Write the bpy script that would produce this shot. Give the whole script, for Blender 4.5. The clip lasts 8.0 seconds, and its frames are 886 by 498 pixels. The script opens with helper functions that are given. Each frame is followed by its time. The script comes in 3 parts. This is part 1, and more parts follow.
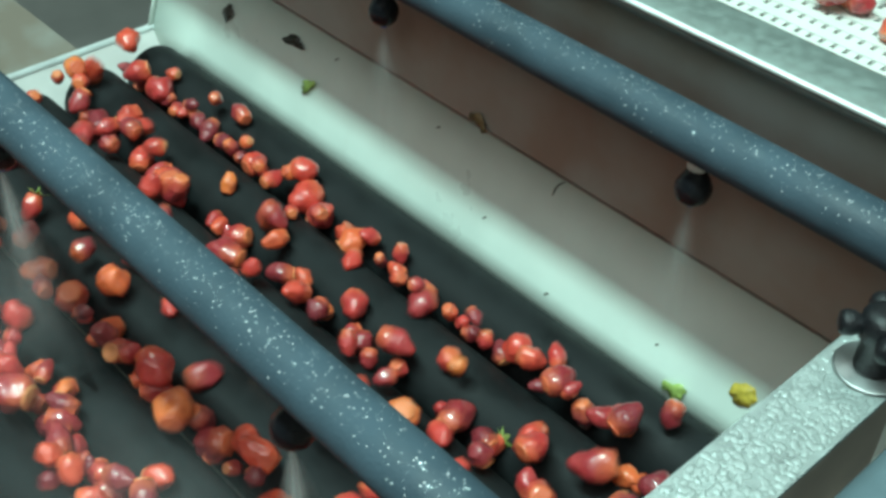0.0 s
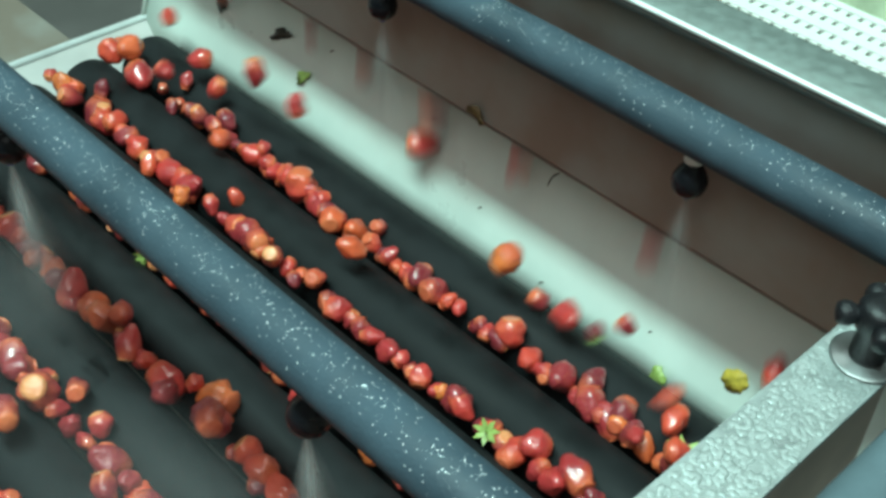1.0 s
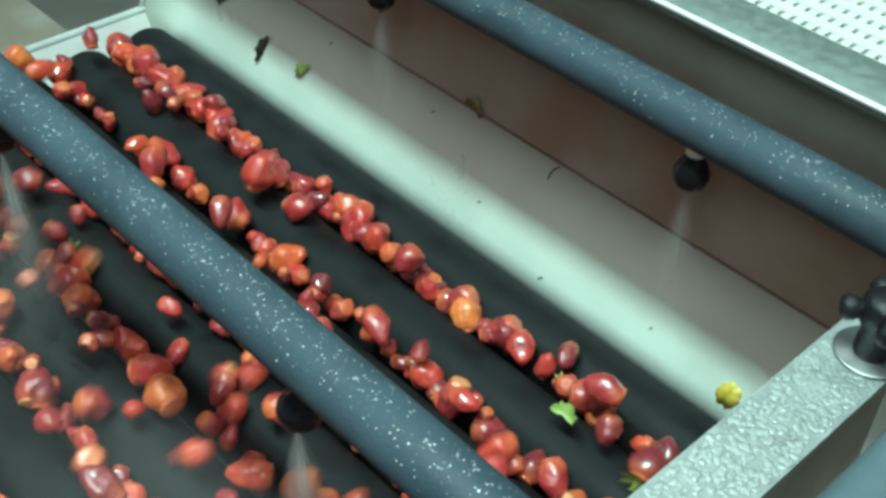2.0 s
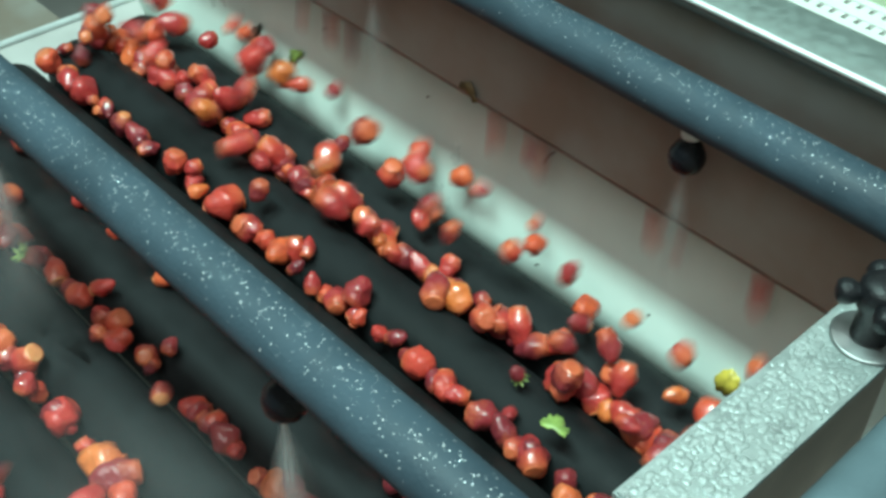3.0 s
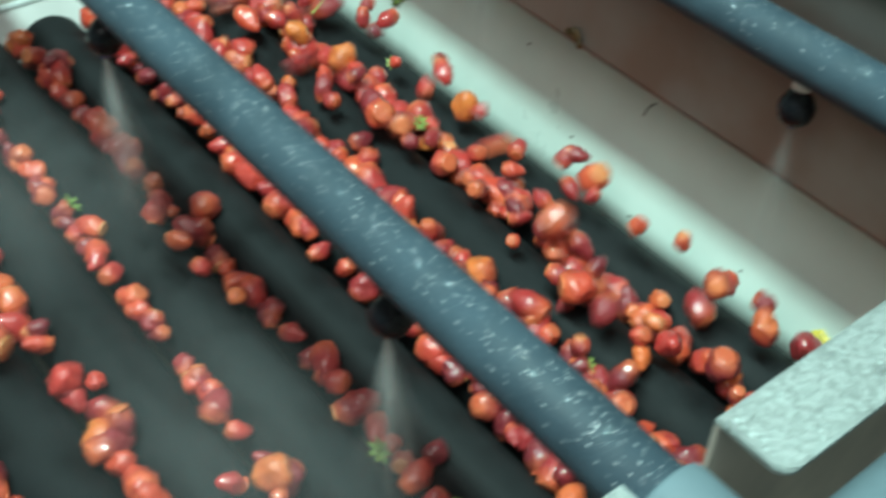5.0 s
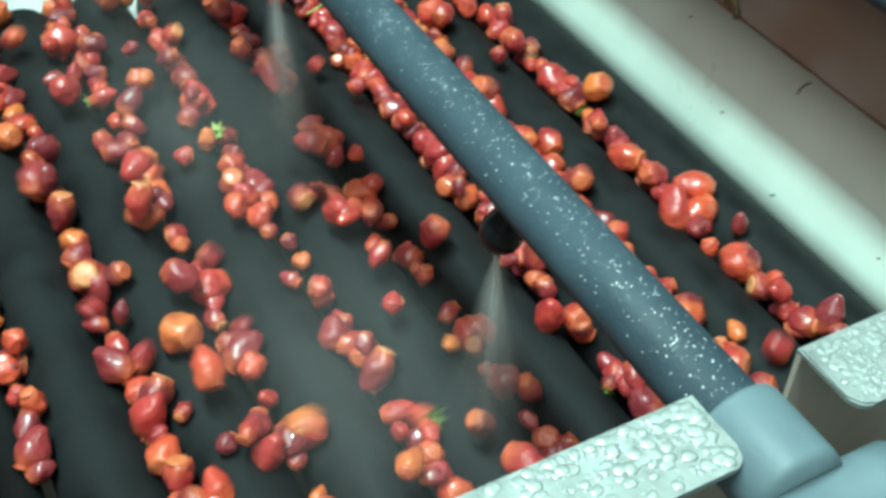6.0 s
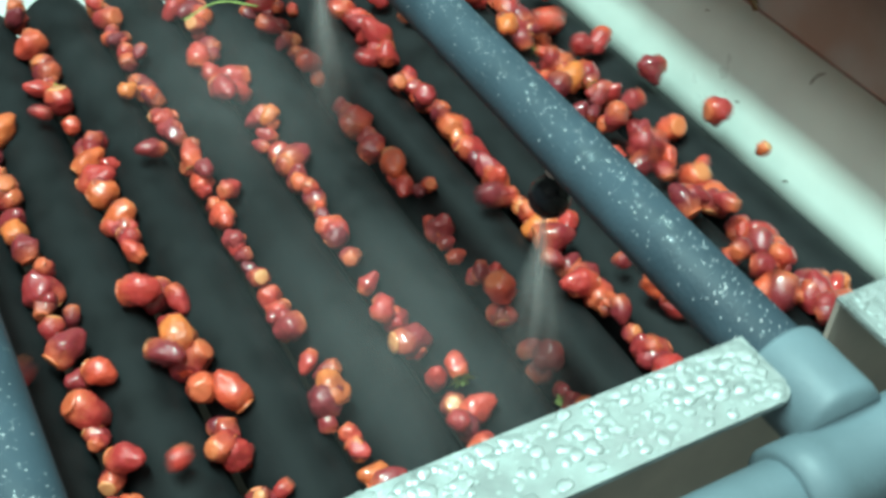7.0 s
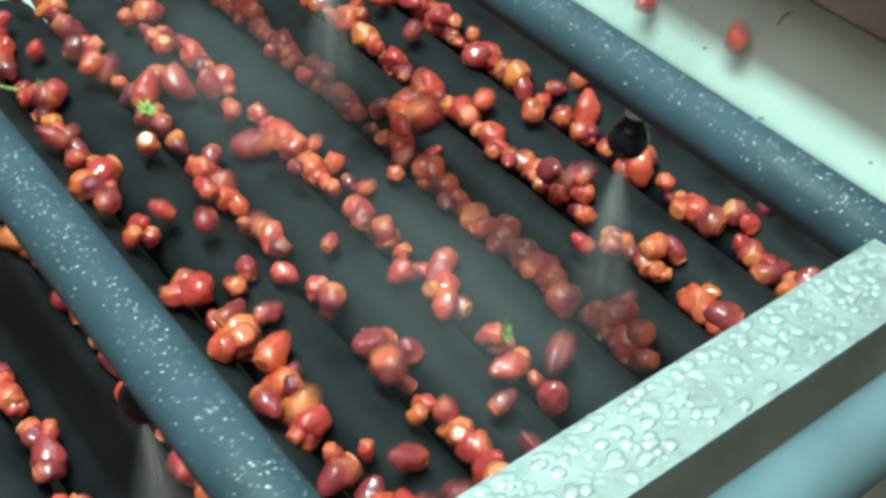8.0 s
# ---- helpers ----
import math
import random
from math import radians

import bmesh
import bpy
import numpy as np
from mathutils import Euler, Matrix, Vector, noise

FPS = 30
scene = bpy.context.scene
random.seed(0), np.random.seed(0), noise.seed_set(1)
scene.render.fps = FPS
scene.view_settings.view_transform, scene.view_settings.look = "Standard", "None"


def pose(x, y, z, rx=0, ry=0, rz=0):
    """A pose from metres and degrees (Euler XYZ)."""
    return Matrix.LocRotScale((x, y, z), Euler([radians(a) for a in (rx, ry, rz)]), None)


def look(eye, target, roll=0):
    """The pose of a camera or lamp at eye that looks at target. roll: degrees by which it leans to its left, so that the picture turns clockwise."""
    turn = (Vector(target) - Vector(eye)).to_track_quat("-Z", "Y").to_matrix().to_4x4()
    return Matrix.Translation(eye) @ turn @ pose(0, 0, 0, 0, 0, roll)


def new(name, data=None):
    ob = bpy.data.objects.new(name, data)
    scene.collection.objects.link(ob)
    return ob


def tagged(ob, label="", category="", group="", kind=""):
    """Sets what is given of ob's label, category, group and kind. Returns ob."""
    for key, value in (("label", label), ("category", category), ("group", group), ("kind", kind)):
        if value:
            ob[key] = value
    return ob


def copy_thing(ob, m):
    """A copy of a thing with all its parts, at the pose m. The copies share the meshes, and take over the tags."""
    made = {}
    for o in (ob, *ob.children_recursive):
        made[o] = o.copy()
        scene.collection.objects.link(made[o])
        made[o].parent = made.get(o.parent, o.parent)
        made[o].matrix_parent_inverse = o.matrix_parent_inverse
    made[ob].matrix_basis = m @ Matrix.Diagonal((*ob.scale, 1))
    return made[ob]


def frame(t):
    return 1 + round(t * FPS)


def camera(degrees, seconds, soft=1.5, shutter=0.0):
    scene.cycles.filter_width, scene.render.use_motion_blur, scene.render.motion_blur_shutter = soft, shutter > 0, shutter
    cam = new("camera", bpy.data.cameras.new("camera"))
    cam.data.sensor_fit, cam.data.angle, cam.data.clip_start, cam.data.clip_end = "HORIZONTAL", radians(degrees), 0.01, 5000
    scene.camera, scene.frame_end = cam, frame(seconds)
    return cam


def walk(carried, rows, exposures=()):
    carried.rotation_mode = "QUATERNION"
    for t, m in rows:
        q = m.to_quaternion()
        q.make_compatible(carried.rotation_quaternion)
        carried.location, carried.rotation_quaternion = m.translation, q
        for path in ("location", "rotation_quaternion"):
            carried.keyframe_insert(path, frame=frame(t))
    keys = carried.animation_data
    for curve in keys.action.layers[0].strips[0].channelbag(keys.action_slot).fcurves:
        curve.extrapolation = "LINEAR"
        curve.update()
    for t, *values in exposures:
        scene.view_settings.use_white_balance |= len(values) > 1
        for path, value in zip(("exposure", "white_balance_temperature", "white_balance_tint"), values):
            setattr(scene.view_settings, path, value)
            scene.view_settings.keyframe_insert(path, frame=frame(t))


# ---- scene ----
cam = camera(41.48, 8.0, soft=3.2, shutter=0.55)

# seconds, place of the lens, yaw, pitch, roll
PATH = [
    (0.0, 0.1354, 0.2349, 0.3186, 46.20, -39.57, 1.98),
    (0.5, 0.1370, 0.2240, 0.3242, 45.48, -39.76, 2.36),
    (1.0, 0.1322, 0.2183, 0.3309, 44.70, -40.31, 2.80),
    (1.5, 0.1290, 0.2348, 0.3184, 45.31, -40.39, 2.44),
    (2.0, 0.1304, 0.2251, 0.3211, 44.89, -40.33, 3.02),
    (3.5, 0.1306, 0.2394, 0.3113, 45.37, -41.10, 2.14),
    (4.0, 0.1332, 0.2216, 0.3202, 44.09, -41.07, 3.42),
    (4.5, 0.1344, 0.2384, 0.3139, 46.37, -42.00, 2.06),
    (5.0, 0.1328, 0.2120, 0.3055, 49.64, -42.64, 2.90),
    (5.2, 0.1428, 0.1929, 0.3006, 51.28, -42.19, 2.12),
    (6.3, 0.1906, 0.2150, 0.2924, 63.13, -43.13, 2.37),
    (6.5, 0.1977, 0.1994, 0.3043, 63.21, -43.10, 3.10),
    (7.0, 0.1963, 0.1659, 0.2975, 59.78, -42.35, 3.04),
    (7.5, 0.1688, 0.1059, 0.3009, 52.91, -43.72, 2.94),
    (8.0, 0.1548, 0.0599, 0.2912, 50.04, -42.47, 3.54),
]
walk(cam, [(t, pose(x, y, z, 90 + pitch, 0, yaw) @ pose(0, 0, 0, 0, 0, roll)) for t, x, y, z, yaw, pitch, roll in PATH],
     [(0.0, -0.18), (4.6, -0.16), (6.3, 0.02), (8.0, 0.0)])

# ---------------------------------------------------------------- light
world = bpy.data.worlds.new("hall_air")
scene.world = world
world.use_nodes = True
world.node_tree.nodes["Background"].inputs["Color"].default_value = (0.62, 0.72, 0.68, 1)
world.node_tree.nodes["Background"].inputs["Strength"].default_value = 0.31
scene.view_settings.exposure = 0.0


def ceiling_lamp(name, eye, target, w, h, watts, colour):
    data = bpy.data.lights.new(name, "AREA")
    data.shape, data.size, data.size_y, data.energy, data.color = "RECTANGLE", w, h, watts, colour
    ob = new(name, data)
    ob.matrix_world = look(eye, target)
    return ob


# Two tube lamps hung below the ceiling, in front of and behind the wall.
ceiling_lamp("ceiling_lamp", (-0.30, 0.02, 1.85), (-0.30, 0.69, -0.15), 1.5, 0.13, 86, (0.63, 1.0, 0.93))
ceiling_lamp("ceiling_lamp", (-0.75, 1.60, 2.0), (-0.25, 0.4, -0.1), 1.3, 0.25, 8, (0.80, 1.0, 0.94))
# Broad fill lamp added on the near side, with no known fixture behind it.
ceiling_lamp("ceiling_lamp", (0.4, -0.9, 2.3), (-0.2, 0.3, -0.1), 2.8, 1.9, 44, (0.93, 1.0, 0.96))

# ---------------------------------------------------------------- materials


def mat(name, colour, rough=0.5, metal=0.0, vary=0.25, scale=40.0, bump=0.1, bump_scale=300.0, coat=0.0, spec=0.5, dark=None, rough_vary=0.15):
    """A surface with two scales of colour change, uneven gloss and fine relief."""
    m = bpy.data.materials.new(name)
    m.use_nodes = True
    nt = m.node_tree
    b = nt.nodes["Principled BSDF"]
    co = nt.nodes.new("ShaderNodeTexCoord")
    n1, n2 = nt.nodes.new("ShaderNodeTexNoise"), nt.nodes.new("ShaderNodeTexNoise")
    n1.inputs["Scale"].default_value, n1.inputs["Detail"].default_value = scale, 5
    n2.inputs["Scale"].default_value, n2.inputs["Detail"].default_value = bump_scale, 3
    mix = nt.nodes.new("ShaderNodeMix")
    mix.data_type = "RGBA"
    low = dark or tuple(c * (1 - vary) for c in colour)
    mix.inputs[6].default_value, mix.inputs[7].default_value = (*low, 1), (*colour, 1)
    ramp = nt.nodes.new("ShaderNodeMapRange")
    ramp.inputs[1].default_value, ramp.inputs[2].default_value = 0.35, 0.65
    rr = nt.nodes.new("ShaderNodeMapRange")
    rr.inputs[1].default_value, rr.inputs[2].default_value = 0.3, 0.7
    rr.inputs[3].default_value, rr.inputs[4].default_value = max(0.03, rough - rough_vary), min(1, rough + rough_vary)
    bm_ = nt.nodes.new("ShaderNodeBump")
    bm_.inputs["Strength"].default_value, bm_.inputs["Distance"].default_value = bump, 0.001
    L = nt.links.new
    for n in (n1, n2):
        L(co.outputs["Object"], n.inputs["Vector"])
    L(n1.outputs["Fac"], ramp.inputs[0])
    L(ramp.outputs[0], mix.inputs[0])
    L(mix.outputs[2], b.inputs["Base Color"])
    L(n1.outputs["Fac"], rr.inputs[0])
    L(rr.outputs[0], b.inputs["Roughness"])
    L(n2.outputs["Fac"], bm_.inputs["Height"])
    L(bm_.outputs[0], b.inputs["Normal"])
    b.inputs["Metallic"].default_value = metal
    b.inputs["Coat Weight"].default_value, b.inputs["Coat Roughness"].default_value = coat, 0.12
    b.inputs["Specular IOR Level"].default_value = spec
    return m


M_CHUTE = mat("brushed_chute_steel", (0.74, 0.85, 0.78), 0.42, 0.12, 0.16, 9, 0.05, 160)
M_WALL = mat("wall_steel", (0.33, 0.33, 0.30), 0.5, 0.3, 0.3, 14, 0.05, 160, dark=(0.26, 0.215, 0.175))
M_RAIL = mat("wet_galvanised_rail", (0.38, 0.43, 0.42), 0.38, 0.45, 0.3, 60, 0.3, 260)
M_RIM = mat("galvanised_rim", (0.20, 0.245, 0.23), 0.45, 0.4, 0.22, 160, 0.2, 260)
# Paler than rim and panel: the highlight along the folds is put into colour.
M_EDGE = mat("highlit_steel_edge", (0.66, 0.70, 0.69), 0.42, 0.30, 0.1, 40, 0.08, 260)
M_SIDE = mat("side_plate_steel", (0.58, 0.52, 0.45), 0.5, 0.2, 0.35, 16, 0.1, 200)
M_PANEL = mat("white_end_panel", (0.50, 0.49, 0.47), 0.4, 0.1, 0.12, 20, 0.04, 200)
M_ROLLER = mat("black_roller_rubber", (0.0135, 0.0155, 0.0165), 0.62, 0, 0.45, 30, 0.35, 700, spec=0.18)
M_SHAFT = mat("shaft_steel", (0.35, 0.36, 0.36), 0.35, 0.9)
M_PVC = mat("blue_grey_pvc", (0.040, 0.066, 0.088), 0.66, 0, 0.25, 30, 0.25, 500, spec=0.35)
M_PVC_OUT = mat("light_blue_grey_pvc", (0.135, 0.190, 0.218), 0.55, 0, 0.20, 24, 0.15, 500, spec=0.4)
M_BLACK = mat("black_nylon", (0.006, 0.006, 0.008), 0.22, 0, 0.3, 90, 0.1, 500, spec=0.35, rough_vary=0.08)
M_KNOB = mat("black_knob_plastic", (0.008, 0.008, 0.010), 0.42, 0, 0.3, 90, 0.5, 900, spec=0.35)
M_BLUE = mat("blue_tip_plastic", (0.02, 0.03, 0.30), 0.3)
M_THREAD = mat("white_thread_tape", (0.75, 0.76, 0.72), 0.6)
M_BELT = mat("white_belt_plastic", (0.62, 0.64, 0.60), 0.4, 0, 0.06, 30, 0.05, 300)
# The flights are white; the green shade on their faces is in this colour.
M_FLIGHT_SHADE = mat("shaded_flight_plastic", (0.46, 0.55, 0.38), 0.6, 0, 0.35, 60, 0.2, 300)
M_LEAF = mat("wet_green_leaf", (0.36, 0.50, 0.13), 0.4, 0, 0.4, 120, 0.3, 500)
M_LEAF_Y = mat("yellow_leaf", (0.78, 0.60, 0.09), 0.4, 0, 0.45, 150, 0.3, 500)
M_LEAF_D = mat("dark_wet_leaf", (0.045, 0.042, 0.03), 0.4, 0, 0.5, 120, 0.3, 500)
M_LEAF_B = mat("brown_leaf", (0.20, 0.13, 0.05), 0.5, 0, 0.5, 120, 0.3, 500)
M_TWIG = mat("dark_twig", (0.05, 0.055, 0.03), 0.6)
# Kept this pale so that the unseen hall sends fill light back.
M_HALL = mat("hall_bounce_paint", (0.74, 0.76, 0.73), 0.8, 0, 0.15, 2, 0.1, 20)
M_FLOOR = mat("hall_concrete", (0.22, 0.21, 0.20), 0.6, 0, 0.3, 4, 0.2, 40)


def water_material(name, colour, rough):
    m = bpy.data.materials.new(name)
    m.use_nodes = True
    b = m.node_tree.nodes["Principled BSDF"]
    b.inputs["Base Color"].default_value = (*colour, 1)
    b.inputs["Metallic"].default_value = 0.55
    b.inputs["Roughness"].default_value = rough
    return m


def spray_material(name, strength, cloud):
    """Mist of fine droplets: clear at the rims of each veil, whiter in its middle, broken by streaks."""
    m = bpy.data.materials.new(name)
    m.use_nodes = True
    nt = m.node_tree
    L = nt.links.new
    nt.nodes.remove(nt.nodes["Principled BSDF"])
    clear, mix = nt.nodes.new("ShaderNodeBsdfTransparent"), nt.nodes.new("ShaderNodeMixShader")
    front, back, white = nt.nodes.new("ShaderNodeBsdfDiffuse"), nt.nodes.new("ShaderNodeBsdfTranslucent"), nt.nodes.new("ShaderNodeMixShader")
    for n in (front, back):
        n.inputs["Color"].default_value = (0.93, 0.98, 0.98, 1)
        L(n.outputs[0], white.inputs[1 if n is front else 2])

    def math_(op, a, b_):
        n = nt.nodes.new("ShaderNodeMath")
        n.operation = op
        for i, q in enumerate((a, b_)):
            if isinstance(q, (int, float)):
                n.inputs[i].default_value = q
            else:
                L(q, n.inputs[i])
        return n.outputs[0]

    uv, sep = nt.nodes.new("ShaderNodeTexCoord"), nt.nodes.new("ShaderNodeSeparateXYZ")
    L(uv.outputs["UV"], sep.inputs[0])
    u, v = sep.outputs[0], sep.outputs[1]
    across = math_("MULTIPLY", math_("MULTIPLY", u, math_("SUBTRACT", 1.0, u)), 4.0)
    if cloud:           # densest in the middle, gone at the rim
        down = math_("MULTIPLY", math_("MULTIPLY", v, math_("SUBTRACT", 1.0, v)), 4.0)
        across, down = math_("POWER", across, 2.0), math_("POWER", down, 2.0)
    else:               # densest at the nozzle, gone below
        across, down = math_("POWER", across, 1.6), math_("POWER", math_("SUBTRACT", 1.0, v), 1.6)
    streak = nt.nodes.new("ShaderNodeTexNoise")
    streak.inputs["Scale"].default_value, streak.inputs["Detail"].default_value = 4, 4
    stretch = nt.nodes.new("ShaderNodeMapping")
    stretch.inputs["Scale"].default_value = (0.9, 0.9, 1) if cloud else (3.0, 0.7, 1)
    L(uv.outputs["UV"], stretch.inputs[0])
    L(stretch.outputs[0], streak.inputs["Vector"])
    L(math_("MULTIPLY", math_("MULTIPLY", math_("MULTIPLY", across, down), streak.outputs["Fac"]), strength), mix.inputs[0])
    L(clear.outputs[0], mix.inputs[1])
    L(white.outputs[0], mix.inputs[2])
    L(mix.outputs[0], nt.nodes["Material Output"].inputs["Surface"])
    return m


def fruit_material(name, top):
    """Strawberry skin: maroon to orange from fruit to fruit, mottled, paler to the stalk end, with seed pits."""
    m = bpy.data.materials.new(name)
    m.use_nodes = True
    nt = m.node_tree
    b = nt.nodes["Principled BSDF"]
    L = nt.links.new
    info, co = nt.nodes.new("ShaderNodeObjectInfo"), nt.nodes.new("ShaderNodeTexCoord")

    def ramp_of(stops, fac):
        ramp = nt.nodes.new("ShaderNodeValToRGB")
        e = ramp.color_ramp.elements
        e[0].position, e[0].color = stops[0][0], (*stops[0][1], 1)
        e[1].position, e[1].color = stops[-1][0], (*stops[-1][1], 1)
        for at, c in stops[1:-1]:
            k = e.new(at)
            k.color = (*c, 1)
        L(fac, ramp.inputs[0])
        return ramp.outputs[0]

    def noise_of(scale, detail):
        n = nt.nodes.new("ShaderNodeTexNoise")
        n.noise_dimensions = "4D"
        n.inputs["Scale"].default_value, n.inputs["Detail"].default_value = scale, detail
        shift = nt.nodes.new("ShaderNodeMath")
        shift.operation = "MULTIPLY"
        shift.inputs[1].default_value = 40.0
        L(info.outputs["Random"], shift.inputs[0])
        L(shift.outputs[0], n.inputs["W"])
        L(co.outputs["Object"], n.inputs["Vector"])
        return n.outputs["Fac"]

    def range_of(fac, a, b_, lo, hi):
        n = nt.nodes.new("ShaderNodeMapRange")
        for i, q in enumerate((a, b_, lo, hi)):
            n.inputs[i + 1].default_value = q
        L(fac, n.inputs[0])
        return n.outputs[0]

    def blend(fac, a, b_):
        n = nt.nodes.new("ShaderNodeMix")
        n.data_type = "RGBA"
        L(fac, n.inputs[0])
        for i, q in ((6, a), (7, b_)):
            if isinstance(q, tuple):
                n.inputs[i].default_value = (*q, 1)
            else:
                L(q, n.inputs[i])
        return n.outputs[2]

    if top:
        stops = ((0.0, (0.40, 0.045, 0.038)), (0.55, (0.56, 0.075, 0.045)), (0.85, (0.68, 0.19, 0.075)), (1.0, (0.80, 0.50, 0.22)))
    else:
        stops = ((0.0, (0.18, 0.018, 0.028)), (0.20, (0.27, 0.026, 0.034)), (0.45, (0.42, 0.032, 0.035)), (0.68, (0.57, 0.044, 0.036)), (0.86, (0.68, 0.080, 0.036)), (1.0, (0.78, 0.21, 0.045)))
    skin = ramp_of(stops, info.outputs["Random"])
    skin = blend(range_of(noise_of(70, 2), 0.45, 0.70, 0.0, 0.50), skin, (0.26, 0.020, 0.028) if not top else (0.60, 0.20, 0.08))
    sep, add = nt.nodes.new("ShaderNodeSeparateXYZ"), nt.nodes.new("ShaderNodeMath")
    L(co.outputs["Object"], sep.inputs[0])
    add.operation = "ADD"
    L(range_of(noise_of(110, 3), 0.0, 1.0, -0.009, 0.009), add.inputs[0])
    L(sep.outputs[2], add.inputs[1])
    skin = blend(range_of(add.outputs[0], 0.002, 0.014, 0.0, 0.50), skin, (0.82, 0.18, 0.060))
    seeds = nt.nodes.new("ShaderNodeTexVoronoi")
    seeds.inputs["Scale"].default_value = 330
    L(co.outputs["Object"], seeds.inputs["Vector"])
    skin = blend(range_of(seeds.outputs["Distance"], 0.12, 0.30, 0.22, 0.0), skin, (0.62, 0.26, 0.08))
    L(skin, b.inputs["Base Color"])
    lumps, pits = nt.nodes.new("ShaderNodeBump"), nt.nodes.new("ShaderNodeBump")
    lumps.inputs["Strength"].default_value, lumps.inputs["Distance"].default_value = 0.30, 0.003
    pits.inputs["Strength"].default_value, pits.inputs["Distance"].default_value = 0.35, 0.001
    L(noise_of(150, 1), lumps.inputs["Height"])
    L(seeds.outputs["Distance"], pits.inputs["Height"])
    L(lumps.outputs[0], pits.inputs["Normal"])
    L(pits.outputs[0], b.inputs["Normal"])
    L(lumps.outputs[0], b.inputs["Coat Normal"])
    b.inputs["Roughness"].default_value = 0.45
    b.inputs["Coat Weight"].default_value, b.inputs["Coat Roughness"].default_value = 1.0, 0.06
    b.inputs["Subsurface Weight"].default_value = 0.10
    b.inputs["Subsurface Radius"].default_value = (0.004, 0.0012, 0.0006)
    b.inputs["Subsurface Scale"].default_value = 1.0
    return m


# Pipe beads near white: lamp glints on the water put into the colour.
M_WATER, M_FINE = water_material("glinting_water_bead", (0.90, 0.96, 0.98), 0.10), water_material("flat_water_bead", (0.42, 0.475, 0.465), 0.30)
M_SPRAY, M_MIST = spray_material("water_spray", 0.75, False), spray_material("water_mist", 0.070, True)
M_FAINT = spray_material("faint_water_spray", 0.26, False)
M_FRUIT, M_TOP = fruit_material("strawberry_skin", False), fruit_material("cut_strawberry_flesh", True)

# ---------------------------------------------------------------- mesh helpers


def mesh_of(name, bm, material, smooth=True):
    me = bpy.data.meshes.new(name)
    bmesh.ops.recalc_face_normals(bm, faces=bm.faces)
    bm.to_mesh(me)
    bm.free()
    me.materials.append(material)
    for f in me.polygons:
        f.use_smooth = smooth
    return me


def part(name, bm, material, parent=None, label="", smooth=True):
    ob = new(name, mesh_of(name, bm, material, smooth))
    ob.parent = parent
    return tagged(ob, label)


def thing(name, label, category, group="", kind="", at=None):
    ob = new(name)
    ob.empty_display_size = 0.02
    if at is not None:
        ob.matrix_world = at
    return tagged(ob, label, category, group, kind)


def box(x0, x1, y0, y1, z0, z1, bevel=0.0, seg=2, bm=None):
    bm = bm or bmesh.new()
    r = bmesh.ops.create_cube(bm, size=1, matrix=Matrix.LocRotScale(((x0 + x1) / 2, (y0 + y1) / 2, (z0 + z1) / 2), None, (x1 - x0, y1 - y0, z1 - z0)))
    if bevel:
        es = list({e for v in r["verts"] for e in v.link_edges})
        bmesh.ops.bevel(bm, geom=es, offset=bevel, segments=seg, profile=0.5, affect="EDGES")
    return bm


def lathe(profile, axis="z", n=24, bm=None, m=None):
    """A body turned round an axis from (radius, along) pairs."""
    bm = bm or bmesh.new()
    rings = []
    for r, a in profile:
        ring = []
        for i in range(n):
            t = 2 * math.pi * i / n
            c = {"z": (r * math.cos(t), r * math.sin(t), a), "x": (a, r * math.cos(t), r * math.sin(t)), "y": (r * math.sin(t), a, r * math.cos(t))}[axis]
            ring.append(bm.verts.new(m @ Vector(c) if m else c))
        rings.append(ring)
    for a, b in zip(rings, rings[1:]):
        for i in range(n):
            bm.faces.new((a[i], a[(i + 1) % n], b[(i + 1) % n], b[i]))
    bm.faces.new(rings[0][::-1])
    bm.faces.new(rings[-1])
    return bm


def sheet(points, x0, x1, thick, nx=1, bm=None):
    """A bent sheet of metal: a profile of (y, z) drawn along x, with thickness downwards."""
    bm = bm or bmesh.new()
    pts = [Vector((0, y, z)) for y, z in points]
    low = []
    for i, q in enumerate(pts):
        d = (pts[min(i + 1, len(pts) - 1)] - pts[max(i - 1, 0)]).normalized()
        low.append(q + Vector((0, d.z, -d.y)) * thick)
    loop = pts + low[::-1]
    rings = [[bm.verts.new((x0 + (x1 - x0) * k / nx, q.y, q.z)) for q in loop] for k in range(nx + 1)]
    n = len(loop)
    for a, b in zip(rings, rings[1:]):
        for i in range(n):
            bm.faces.new((a[i], a[(i + 1) % n], b[(i + 1) % n], b[i]))
    bm.faces.new(rings[0])
    bm.faces.new(rings[-1][::-1])
    return bm


# ---------------------------------------------------------------- plan of the washer, metres
PITCH, ROLLER_R, ROLLER_Z = 0.0626, 0.0285, -0.246
ROLLER_Y0 = 0.6779
X_END, X_RAIL = -0.716, -0.004
RAIL_W = 0.0307
NOTCH = (0.4045, 0.4492)
ROW_Y0 = 0.6466
PIPE_R = 0.0140
PIPES = ((0.6727, -0.0131), (0.4177, -0.0124), (0.1626, -0.0258))    # y, z
CHUTE_SLOPE = 3.0
PANEL_X = X_END - 0.054          # folded top edge of the end panel


def chute_z(y):
    return -0.225 + CHUTE_SLOPE * (y - 0.7135)


